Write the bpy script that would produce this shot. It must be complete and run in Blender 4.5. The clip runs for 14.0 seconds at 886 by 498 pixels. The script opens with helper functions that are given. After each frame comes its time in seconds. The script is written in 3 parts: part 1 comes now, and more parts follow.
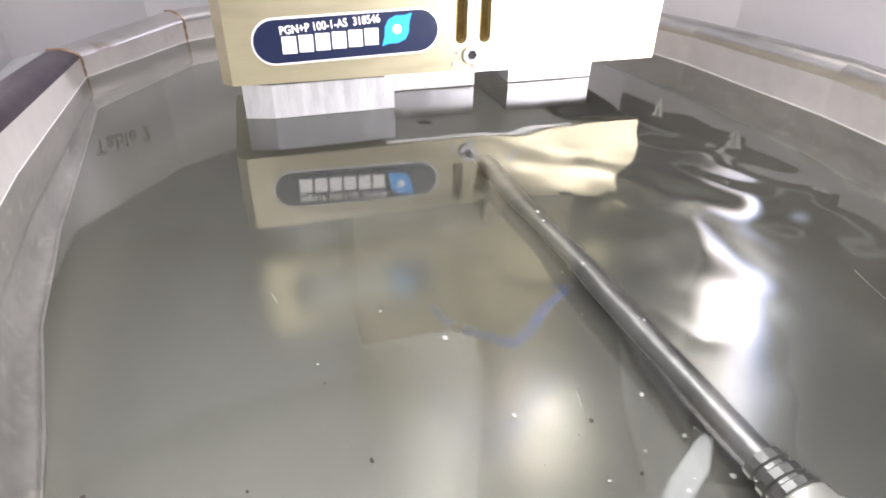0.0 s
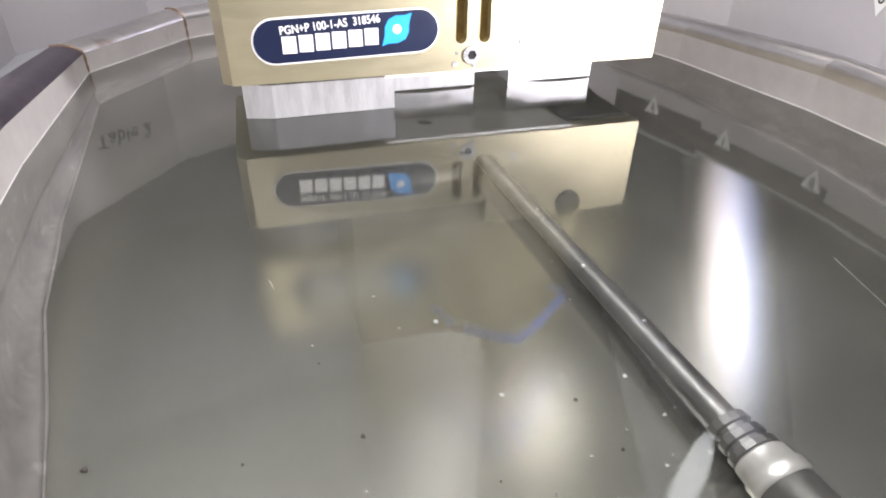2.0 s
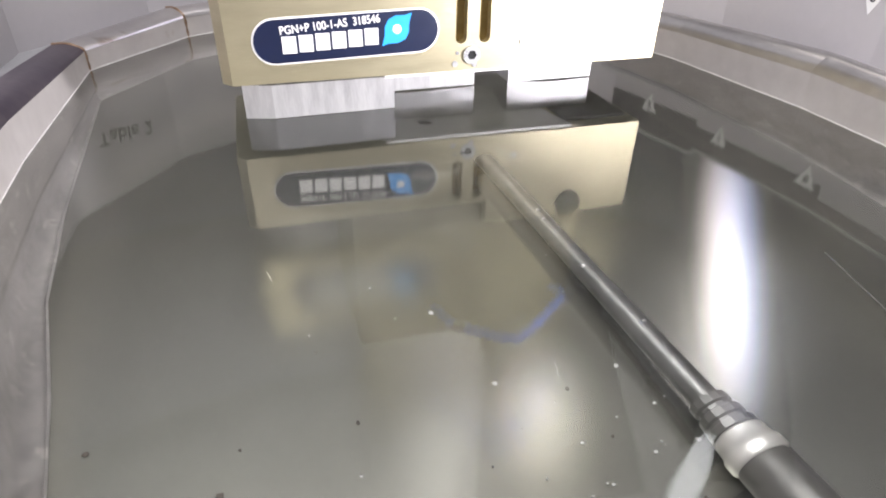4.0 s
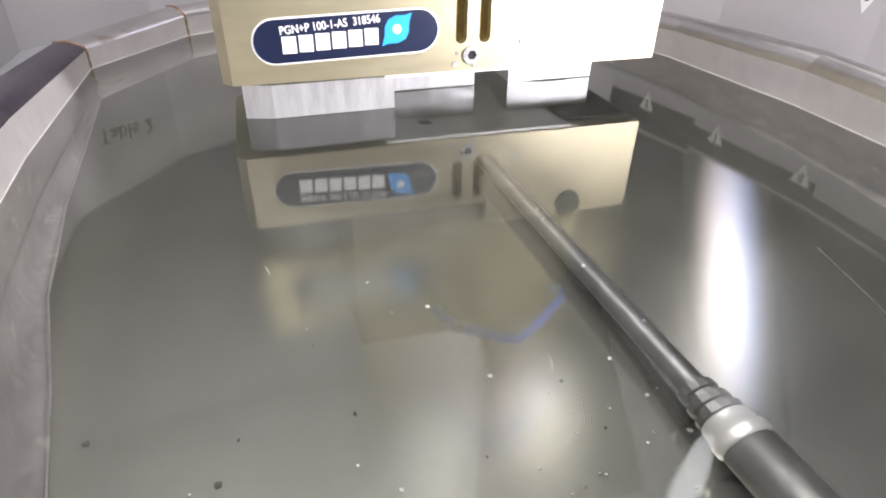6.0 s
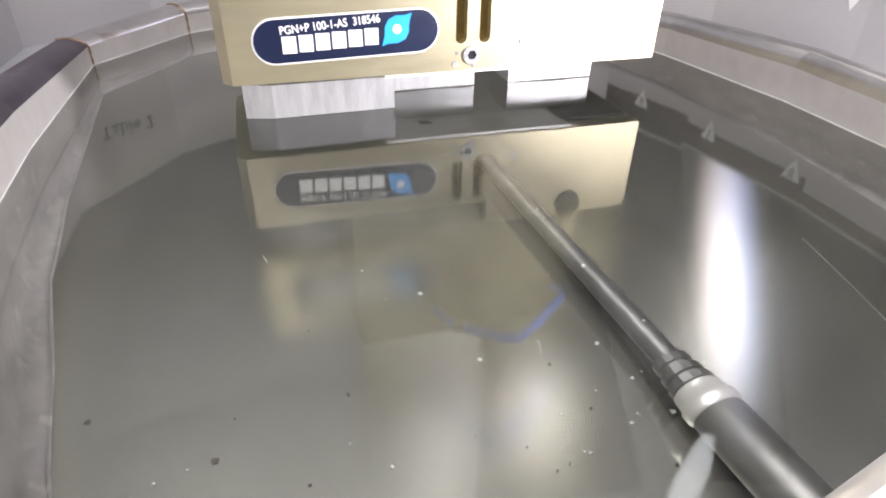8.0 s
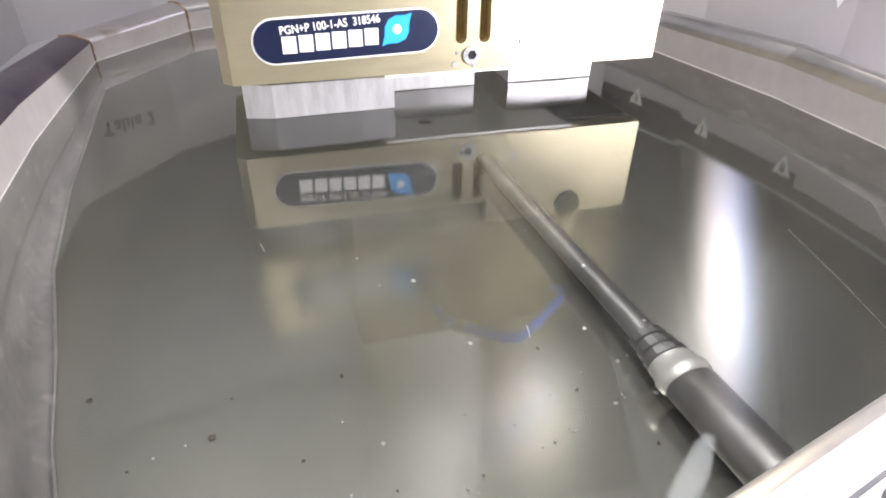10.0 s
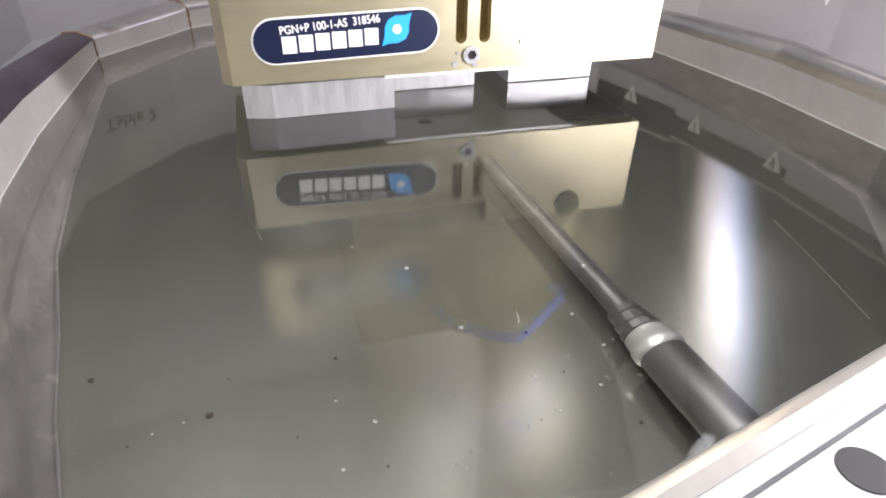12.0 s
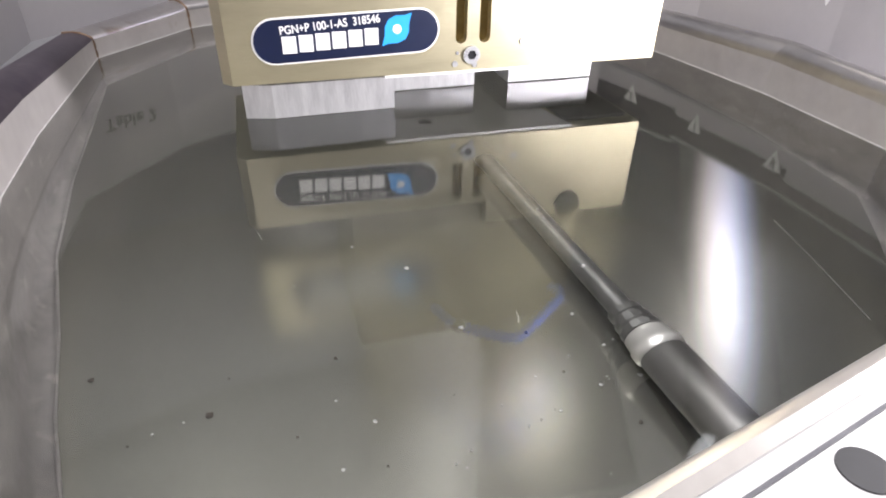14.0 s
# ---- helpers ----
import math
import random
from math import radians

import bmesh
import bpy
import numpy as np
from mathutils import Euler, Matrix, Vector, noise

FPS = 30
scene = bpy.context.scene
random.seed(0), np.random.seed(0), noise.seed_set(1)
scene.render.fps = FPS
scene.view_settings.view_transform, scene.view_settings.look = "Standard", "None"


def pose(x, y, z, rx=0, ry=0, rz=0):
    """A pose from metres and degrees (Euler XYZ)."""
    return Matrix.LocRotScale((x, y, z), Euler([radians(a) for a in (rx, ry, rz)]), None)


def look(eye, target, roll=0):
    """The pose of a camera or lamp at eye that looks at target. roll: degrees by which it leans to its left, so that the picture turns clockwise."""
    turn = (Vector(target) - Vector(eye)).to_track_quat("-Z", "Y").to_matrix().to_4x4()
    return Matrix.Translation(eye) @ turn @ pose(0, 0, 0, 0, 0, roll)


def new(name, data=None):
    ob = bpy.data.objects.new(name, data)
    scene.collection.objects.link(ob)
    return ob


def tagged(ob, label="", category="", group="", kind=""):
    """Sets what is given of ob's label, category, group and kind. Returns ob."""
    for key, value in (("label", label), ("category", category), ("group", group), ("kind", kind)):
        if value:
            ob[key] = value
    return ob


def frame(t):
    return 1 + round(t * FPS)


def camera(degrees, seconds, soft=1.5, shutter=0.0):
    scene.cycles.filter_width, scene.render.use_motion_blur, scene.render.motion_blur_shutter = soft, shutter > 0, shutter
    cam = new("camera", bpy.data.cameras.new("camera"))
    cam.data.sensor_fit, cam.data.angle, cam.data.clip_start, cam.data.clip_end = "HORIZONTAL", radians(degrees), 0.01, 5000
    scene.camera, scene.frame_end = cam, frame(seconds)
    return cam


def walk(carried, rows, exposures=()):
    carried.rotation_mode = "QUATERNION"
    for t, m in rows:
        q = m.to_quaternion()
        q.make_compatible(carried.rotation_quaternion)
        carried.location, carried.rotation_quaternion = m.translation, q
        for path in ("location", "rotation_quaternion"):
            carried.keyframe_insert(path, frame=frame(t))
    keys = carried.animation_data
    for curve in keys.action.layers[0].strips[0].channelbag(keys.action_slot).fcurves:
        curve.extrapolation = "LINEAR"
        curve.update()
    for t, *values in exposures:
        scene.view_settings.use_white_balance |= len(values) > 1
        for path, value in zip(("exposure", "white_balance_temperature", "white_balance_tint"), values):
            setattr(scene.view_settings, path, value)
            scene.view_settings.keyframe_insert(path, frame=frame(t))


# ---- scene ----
U = 0.052            # the plan is drawn in units of 52 mm: the camera's height over the water
STEPS = ((0.0, 0), (1.25, 0), (1.85, 1.05), (3.65, 1.05), (4.25, 2.08), (6.05, 2.08), (6.65, 3.02),
         (8.45, 3.02), (9.05, 4.0), (10.95, 4.0), (11.5, 5.0), (14.0, 5.0))
SLIDE, TURN, PITCH = (0.0349, -0.073), 0.0024, 0.565


def eye_at(s):
    return Vector((SLIDE[0] * s * U, SLIDE[1] * s * U, U))


def camera_pose(s):
    a, e = TURN * s, eye_at(s)
    way = Vector((-math.sin(a) * math.cos(PITCH), math.cos(a) * math.cos(PITCH), -math.sin(PITCH)))
    return look(e, e + way, 0.97)


cam = camera(73.0, 14.0, soft=1.9)
walk(cam, [(t, camera_pose(s)) for t, s in STEPS],
     exposures=((0.0, 0.84), (0.5, 0.7), (1.2, 0.6), (3.0, 0.55), (8.0, 0.56), (10.5, 0.5), (11.2, 0.42), (12.0, 0.25), (14.0, 0.23)))

# ---- world and lamps ----
world = bpy.data.worlds.new("world")
scene.world = world
world.use_nodes = True
world.node_tree.nodes["Background"].inputs[0].default_value = (0.75, 0.78, 0.85, 1)
world.node_tree.nodes["Background"].inputs[1].default_value = 0.05


def area_lamp(name, at, target, size, watts, colour):
    data = bpy.data.lights.new(name, "AREA")
    data.shape, data.size, data.size_y, data.energy, data.color = "RECTANGLE", size[0] * U, size[1] * U, watts, colour
    ob = new(name, data)
    ob.matrix_world = look(Vector(at) * U, Vector(target) * U)
    return ob


# the front and ceiling lamps are unseen fill lights, added for brightness
LAMPS = (("key_panel", (2.9, 1.2, 0.62), (0.9, 3.1, 0.4), (0.6, 0.4), 0.68, (1.0, 0.955, 1.0)),
         ("front_fill", (0.3, -5.5, 6.0), (0.0, 2.4, 0.0), (3.0, 2.0), 0.7, (1.0, 0.95, 1.0)),
         ("ceiling_fill", (-1.0, 1.0, 11.4), (-1.0, 1.5, 0), (8.0, 8.0), 3.9, (1.0, 0.97, 1.0)))
# soft glowing diffusers: at, target, roll, size, peak, colour
DIFFUSERS = (("strip_diffuser", (5.75, 9.6, 5.9), (0.8, 1.5, 0), 20, (1.55, 7.6), 14.5, (0.62, 0.68, 1.0)),
             ("round_diffuser", (1.9, 7.9, 7.4), (0.4, 1.4, 0), 20, (2.8, 3.6), 4.5, (1.0, 0.96, 0.88)))
for lamp_row in LAMPS:
    area_lamp(*lamp_row)


# ---- materials ----
def material(name, colour, rough=0.5, metal=0.0, second=None, scale=40.0, stretch=(1, 1, 1), bump=0.0, rough_span=0.1,
             fine=400.0, transmission=0.0, ior=1.45, coat=0.0, emit=None, spots=None):
    m = bpy.data.materials.new(name)
    m.use_nodes = True
    nt = m.node_tree
    b = nt.nodes["Principled BSDF"]
    b.inputs["Metallic"].default_value = metal
    b.inputs["Roughness"].default_value = rough
    b.inputs["Base Color"].default_value = (*colour, 1)
    b.inputs["Transmission Weight"].default_value = transmission
    b.inputs["IOR"].default_value = ior
    b.inputs["Coat Weight"].default_value = coat
    if emit:
        b.inputs["Emission Color"].default_value = (*colour, 1)
        b.inputs["Emission Strength"].default_value = emit
    if second is None:
        return m
    tc = nt.nodes.new("ShaderNodeTexCoord")
    mp = nt.nodes.new("ShaderNodeMapping")
    mp.inputs["Scale"].default_value = stretch
    nt.links.new(tc.outputs["Object"], mp.inputs[0])
    big, small = nt.nodes.new("ShaderNodeTexNoise"), nt.nodes.new("ShaderNodeTexNoise")
    big.inputs["Scale"].default_value, small.inputs["Scale"].default_value = scale, fine
    big.inputs["Detail"].default_value, small.inputs["Detail"].default_value = 5, 3
    for n in (big, small):
        nt.links.new(mp.outputs[0], n.inputs["Vector"])
    ramp = nt.nodes.new("ShaderNodeValToRGB")
    ramp.color_ramp.elements[0].position, ramp.color_ramp.elements[1].position = 0.32, 0.68
    ramp.color_ramp.elements[0].color, ramp.color_ramp.elements[1].color = (*colour, 1), (*second, 1)
    mix = nt.nodes.new("ShaderNodeMath")
    mix.operation = "MULTIPLY_ADD"
    mix.inputs[1].default_value = 0.35
    nt.links.new(small.outputs["Fac"], mix.inputs[0])
    half = nt.nodes.new("ShaderNodeMath")
    half.operation = "MULTIPLY"
    half.inputs[1].default_value = 0.65
    nt.links.new(big.outputs["Fac"], half.inputs[0])
    nt.links.new(half.outputs[0], mix.inputs[2])
    nt.links.new(mix.outputs[0], ramp.inputs[0])
    last = ramp.outputs[0]
    if spots:
        sp = nt.nodes.new("ShaderNodeTexNoise")
        sp.inputs["Scale"].default_value, sp.inputs["Detail"].default_value = spots[1], 6
        nt.links.new(tc.outputs["Object"], sp.inputs["Vector"])
        r2 = nt.nodes.new("ShaderNodeValToRGB")
        r2.color_ramp.elements[0].position, r2.color_ramp.elements[1].position = spots[2], spots[2] + 0.1
        nt.links.new(sp.outputs["Fac"], r2.inputs[0])
        mc = nt.nodes.new("ShaderNodeMix")
        mc.data_type = "RGBA"
        nt.links.new(r2.outputs[0], mc.inputs[0])
        nt.links.new(last, mc.inputs[6])
        mc.inputs[7].default_value = (*spots[0], 1)
        last = mc.outputs[2]
    nt.links.new(last, b.inputs["Base Color"])
    mr = nt.nodes.new("ShaderNodeMapRange")
    mr.inputs[3].default_value, mr.inputs[4].default_value = max(rough - rough_span, 0.02), rough + rough_span
    nt.links.new(mix.outputs[0], mr.inputs[0])
    nt.links.new(mr.outputs[0], b.inputs["Roughness"])
    if bump:
        bp = nt.nodes.new("ShaderNodeBump")
        bp.inputs["Strength"].default_value, bp.inputs["Distance"].default_value = bump, 0.0004
        nt.links.new(small.outputs["Fac"], bp.inputs["Height"])
        nt.links.new(bp.outputs[0], b.inputs["Normal"])
    return m


GOLD = material("anodised_gold", (0.5, 0.455, 0.315), 0.36, 0.88, (0.56, 0.51, 0.36), 60, (1, 1, 6), 0.08)
BRONZE = material("dull_bronze", (0.2, 0.185, 0.13), 0.5, 0.6, (0.26, 0.24, 0.17), 60, (1, 1, 4), 0.05)
GOLD_DARK = material("slot_bronze", (0.2, 0.14, 0.05), 0.4, 0.9, (0.3, 0.22, 0.09), 80)
ALU = material("milled_aluminium", (0.55, 0.55, 0.57), 0.33, 0.75, (0.72, 0.72, 0.74), 90, (6, 1, 1), 0.12)
GREY = material("grey_plate", (0.42, 0.42, 0.43), 0.5, 0.3, (0.5, 0.5, 0.51), 50, (1, 1, 1), 0.05)
COVER = material("pale_cover", (0.86, 0.86, 0.86), 0.5, 0.0, (0.88, 0.88, 0.88), 50, (1, 1, 1), 0.05)
DARK = material("dark_steel", (0.06, 0.06, 0.07), 0.4, 0.6, (0.1, 0.1, 0.11), 80)
BLACK = material("black_bore", (0.012, 0.012, 0.014), 0.3, 0.0, (0.02, 0.02, 0.022), 90)
CHROME = material("zinc_screw", (0.5, 0.5, 0.52), 0.28, 0.7, (0.62, 0.63, 0.65), 200)
NAVY = material("label_navy", (0.002, 0.006, 0.03), 0.4, 0.0, (0.003, 0.008, 0.038), 100, coat=0.2)
BLUE = material("blue_hose", (0.04, 0.16, 0.75), 0.3, 0.0, (0.05, 0.19, 0.8), 60)
SKY_BLUE = material("label_blue", (0.02, 0.3, 0.78), 0.35, 0.0, (0.03, 0.33, 0.8), 100)
WHITE = material("label_white", (0.85, 0.85, 0.84), 0.45, 0.0, (0.8, 0.8, 0.79), 100)
STEEL_FLOOR = material("brushed_steel_floor", (0.272, 0.27, 0.236), 0.155, 0.88, (0.312, 0.31, 0.272), 14, (1, 1, 1), 0.0, 0.015, 60)
STEEL_WALL = material("steel_sheet", (0.52, 0.49, 0.485), 0.4, 0.55, (0.64, 0.61, 0.6), 30, (1, 1, 1), 0.15, 0.1, 260,
                      spots=((0.3, 0.22, 0.15), 35, 0.66))
# speckled steel, its colour darkened for the dimmer light under water
STEEL_SHADED = material("shaded_speckled_steel", (0.115, 0.108, 0.104), 0.45, 0.4, (0.23, 0.215, 0.206), 90, (1, 1, 1), 0.4, 0.1, 500,
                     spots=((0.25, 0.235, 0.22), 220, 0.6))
STEEL_LIP = material("steel_lip", (0.45, 0.43, 0.43), 0.3, 0.95, (0.58, 0.56, 0.55), 30, (1, 1, 1), 0.2, 0.1, 260,
                     spots=((0.2, 0.13, 0.08), 45, 0.62))
# lit and shaded copies of the lip steel; reflected light is in their colours
LIP_LIT = material("lit_lip_steel", (0.55, 0.52, 0.48), 0.35, 0.5, (0.68, 0.65, 0.61), 40, (1, 1, 1), 0.2, 0.1, 260)
LIP_SHADED = material("shaded_lip_steel", (0.065, 0.052, 0.075), 0.4, 0.8, (0.13, 0.11, 0.13), 40, (1, 1, 1), 0.2, 0.1, 260)
STEEL_PIPE = material("dull_steel_tube", (0.19, 0.19, 0.185), 0.3, 0.9, (0.3, 0.3, 0.29), 60, (1, 1, 1), 0.2)
THICK = material("satin_steel_tube", (0.19, 0.187, 0.18), 0.37, 0.85, (0.27, 0.264, 0.25), 60, (1, 1, 1), 0.2)
BRASS = material("nickel_fitting", (0.66, 0.65, 0.62), 0.34, 0.75, (0.82, 0.81, 0.78), 120, (1, 1, 1), 0.2)
MENISCUS = material("meniscus_pale", (0.55, 0.54, 0.53), 0.35, 0.3, (0.8, 0.79, 0.78), 300, (1, 1, 1), 0.3)
WELD = material("weld_bead", (0.12, 0.065, 0.035), 0.5, 0.4, (0.28, 0.2, 0.14), 500, (1, 1, 1), 0.5)
PANEL = material("white_panel", (0.45, 0.435, 0.445), 0.5, 0.0, (0.49, 0.47, 0.48), 12, (1, 1, 1), 0.03)
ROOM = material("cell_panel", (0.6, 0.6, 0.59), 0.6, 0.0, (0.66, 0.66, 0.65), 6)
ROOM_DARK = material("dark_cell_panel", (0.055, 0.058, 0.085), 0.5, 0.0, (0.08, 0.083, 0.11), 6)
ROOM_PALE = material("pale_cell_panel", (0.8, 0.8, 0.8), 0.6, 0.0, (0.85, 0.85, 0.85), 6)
# greys of unseen rings, stepped from dark to pale to soften reflected light
REFLECTION_GREYS = [material("reflection_grey", tuple(c * (0.09 + 0.036 * k) for c in (0.99, 1.0, 1.04)), 0.6, 0.0, tuple(c * (0.1 + 0.036 * k) for c in (0.99, 1.0, 1.04)), 6)
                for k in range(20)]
WINDOW = material("tinted_window", (0.05, 0.048, 0.055), 0.15, 0.0, (0.07, 0.066, 0.075), 20)
DECK = material("deck_plate", (0.3, 0.3, 0.31), 0.5, 0.3, (0.36, 0.36, 0.37), 10)
FLANGE = material("bright_flange", (0.86, 0.85, 0.84), 0.4, 0.15, (0.92, 0.91, 0.9), 30, (1, 1, 1), 0.1)
HOLE_DARK = material("dark_hole", (0.035, 0.035, 0.037), 0.6, 0.0, (0.05, 0.05, 0.052), 90)
SEAM = material("grey_seal", (0.11, 0.11, 0.12), 0.6, 0.0, (0.16, 0.16, 0.17), 200)
SPECK = material("debris", (0.025, 0.02, 0.016), 0.8, 0.0, (0.05, 0.04, 0.03), 900)
BUBBLE = material("pale_bubble", (0.28, 0.28, 0.27), 0.3, 0.0, (0.2, 0.2, 0.19), 900)
FIBRE = material("pale_fibre", (0.5, 0.49, 0.47), 0.5, 0.0, (0.42, 0.41, 0.4), 900)
INK = material("black_ink", (0.03, 0.03, 0.03), 0.6)
GLOW = material("bracket_glow", (0.95, 0.97, 1.0), 0.5, emit=3.5)


def water_material():
    """Clear liquid: it bends light as water does, under a glossy film."""
    m = bpy.data.materials.new("water")
    m.use_nodes = True
    nt = m.node_tree
    nt.nodes.remove(nt.nodes["Principled BSDF"])
    bend, gloss = nt.nodes.new("ShaderNodeBsdfRefraction"), nt.nodes.new("ShaderNodeBsdfGlossy")
    bend.inputs["IOR"].default_value, bend.inputs["Roughness"].default_value = 1.333, 0.0
    bend.inputs["Color"].default_value = (0.93, 0.94, 0.92, 1)
    gloss.inputs["Roughness"].default_value = 0.05
    gloss.inputs["Color"].default_value = (1, 1, 1, 1)
    fresnel, mix = nt.nodes.new("ShaderNodeFresnel"), nt.nodes.new("ShaderNodeMixShader")
    fresnel.inputs["IOR"].default_value = 1.55
    nt.links.new(fresnel.outputs[0], mix.inputs[0])
    nt.links.new(bend.outputs[0], mix.inputs[1])
    nt.links.new(gloss.outputs[0], mix.inputs[2])
    nt.links.new(mix.outputs[0], nt.nodes["Material Output"].inputs["Surface"])
    return m


WATER = water_material()


# ---- mesh helpers: all shapes are drawn in units and scaled by U ----
def part(name, bm, mat, parent=None, label="", smooth=False):
    me = bpy.data.meshes.new(name)
    bmesh.ops.scale(bm, vec=(U, U, U), verts=bm.verts)
    bmesh.ops.recalc_face_normals(bm, faces=bm.faces)
    bm.to_mesh(me)
    bm.free()
    if smooth:
        me.shade_smooth()
        me.set_sharp_from_angle(angle=radians(40))
    me.materials.append(mat)
    ob = new(name, me)
    ob.parent = parent
    return tagged(ob, label)


def thing(name, at=(0, 0, 0), label="", category="", group="", kind=""):
    ob = new(name)
    ob.location = Vector(at) * U
    ob.empty_display_size = 0.01
    return tagged(ob, label, category, group, kind)


def box(x0, x1, y0, y1, z0, z1, bevel=0.0, bm=None):
    fresh = bm is None
    bm = bmesh.new() if fresh else bm
    geo = bmesh.ops.create_cube(bm, size=1, matrix=Matrix.Translation(((x0 + x1) / 2, (y0 + y1) / 2, (z0 + z1) / 2))
                                @ Matrix.Diagonal((x1 - x0, y1 - y0, z1 - z0, 1)))
    if bevel and fresh:
        bmesh.ops.bevel(bm, geom=bm.edges[:], offset=bevel, segments=2, affect="EDGES", profile=0.5)
    return bm


def prism(outline, lo, hi, axis="z", holes=(), bevel=0.0):
    """A plate of that outline, with holes, from lo to hi along the axis."""
    bm = bmesh.new()

    def place(p, h):
        return (p[0], p[1], h) if axis == "z" else (p[0], h, p[1])
    rings = []
    for h in (lo, hi):
        edges = []
        for loop in (outline, *holes):
            vs = [bm.verts.new(place(p, h)) for p in loop]
            edges += [bm.edges.new((vs[i], vs[(i + 1) % len(vs)])) for i in range(len(vs))]
            rings.append(vs)
        bmesh.ops.triangle_fill(bm, use_beauty=True, use_dissolve=True, edges=edges)
    n = len(rings) // 2
    for a, b in zip(rings[:n], rings[n:]):
        for i in range(len(a)):
            j = (i + 1) % len(a)
            bm.faces.new((a[i], a[j], b[j], b[i]))
    return bm


def circle(x, y, r, n=24):
    return [(x + r * math.cos(2 * math.pi * i / n), y + r * math.sin(2 * math.pi * i / n)) for i in range(n)]


def capsule(x0, x1, y, r, slope=0.0, n=12):
    pts = [(x1 - r + r * math.sin(math.pi * i / n), y - r * math.cos(math.pi * i / n)) for i in range(n + 1)]
    pts += [(x0 + r - r * math.sin(math.pi * i / n), y + r * math.cos(math.pi * i / n)) for i in range(n + 1)]
    mid = (x0 + x1) / 2
    return [(px, py + slope * (px - mid)) for px, py in pts]


def tube(path, radii, n=20, cap=True):
    """A round bar through the points, with a radius at each."""
    bm, rings = bmesh.new(), []
    pts = [Vector(p) for p in path]
    for i, p in enumerate(pts):
        d = (pts[min(i + 1, len(pts) - 1)] - pts[max(i - 1, 0)]).normalized()
        side = d.cross(Vector((0, 0, 1)))
        side = side.normalized() if side.length > 0.01 else Vector((1, 0, 0))
        up = side.cross(d)
        rings.append([bm.verts.new(p + radii[i] * (math.cos(a) * side + math.sin(a) * up))
                      for a in (2 * math.pi * k / n for k in range(n))])
    for a, b in zip(rings, rings[1:]):
        for k in range(n):
            bm.faces.new((a[k], a[(k + 1) % n], b[(k + 1) % n], b[k]))
    if cap:
        bm.faces.new(rings[0])
        bm.faces.new(rings[-1])
    return bm


def lettering(name, text, height, width, mat, parent, m, label=""):
    """Words in the built-in font as a thin mesh, fitted to a width and height, in units."""
    cu = bpy.data.curves.new(name, "FONT")
    cu.body, cu.size, cu.extrude, cu.offset = text, 1.0, 0.0, 0.012
    tmp = bpy.data.objects.new(name, cu)
    scene.collection.objects.link(tmp)
    me = bpy.data.meshes.new_from_object(tmp.evaluated_get(bpy.context.evaluated_depsgraph_get()))
    bpy.data.objects.remove(tmp)
    xs, ys = [v.co.x for v in me.vertices], [v.co.y for v in me.vertices]
    sx, sy = width / (max(xs) - min(xs)), height / (max(ys) - min(ys))
    for v in me.vertices:
        v.co = Vector(((v.co.x - min(xs)) * sx * U, (v.co.y - min(ys)) * sy * U, 0))
    me.materials.append(mat)
    ob = new(name, me)
    ob.parent = parent
    ob.matrix_basis = m
    return tagged(ob, label)


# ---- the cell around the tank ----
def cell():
    """A deck, and an unseen rounded hood that closes the cell above, painted dark to pale in courses to grade
    reflections.
    """
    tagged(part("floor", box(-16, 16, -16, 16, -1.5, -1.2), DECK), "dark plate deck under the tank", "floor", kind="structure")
    courses = [("dark_backdrop", ROOM_DARK, -1.9, 6.0)]
    courses += [("graded_ring", REFLECTION_GREYS[k], 6.0 + 0.15 * k, 6.15 + 0.15 * k) for k in range(20)] + [("ceiling", ROOM_PALE, 9.0, 13.0)]
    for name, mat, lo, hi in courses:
        words = "unseen rounded pale hood, added to brighten reflections" if name == "ceiling" else "unseen dark grey backdrop, added to darken reflections" if name == "dark_backdrop" else "unseen grey ring under the pale hood, one step of a painted fade"
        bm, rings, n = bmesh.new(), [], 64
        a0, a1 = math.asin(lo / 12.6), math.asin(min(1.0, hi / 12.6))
        steps = 2 if name == "graded_ring" else 16
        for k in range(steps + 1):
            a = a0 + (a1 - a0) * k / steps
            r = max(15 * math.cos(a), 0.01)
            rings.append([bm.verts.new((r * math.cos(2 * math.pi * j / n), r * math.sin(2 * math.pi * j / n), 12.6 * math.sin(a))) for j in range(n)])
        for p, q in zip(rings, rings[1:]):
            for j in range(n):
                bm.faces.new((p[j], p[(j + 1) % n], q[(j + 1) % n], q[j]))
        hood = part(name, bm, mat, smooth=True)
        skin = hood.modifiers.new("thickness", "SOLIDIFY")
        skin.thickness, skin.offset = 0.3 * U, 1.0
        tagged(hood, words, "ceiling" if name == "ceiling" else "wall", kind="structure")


# ---- the tank ----
RIM = [(-0.86, 0.50), (-1.0, 0.73), (-1.18, 1.05), (-1.41, 1.48), (-1.62, 2.05), (-1.99, 3.29), (-1.74, 4.13), (-1.2, 4.72),
       (-0.35, 4.98), (0.55, 4.85), (1.12, 4.42), (1.49, 3.78), (1.855, 2.87), (2.06, 2.10), (1.92, 1.45), (1.61, 0.92),
       (1.03, 0.575), (0.38, 0.185), (-0.5, -0.2)]


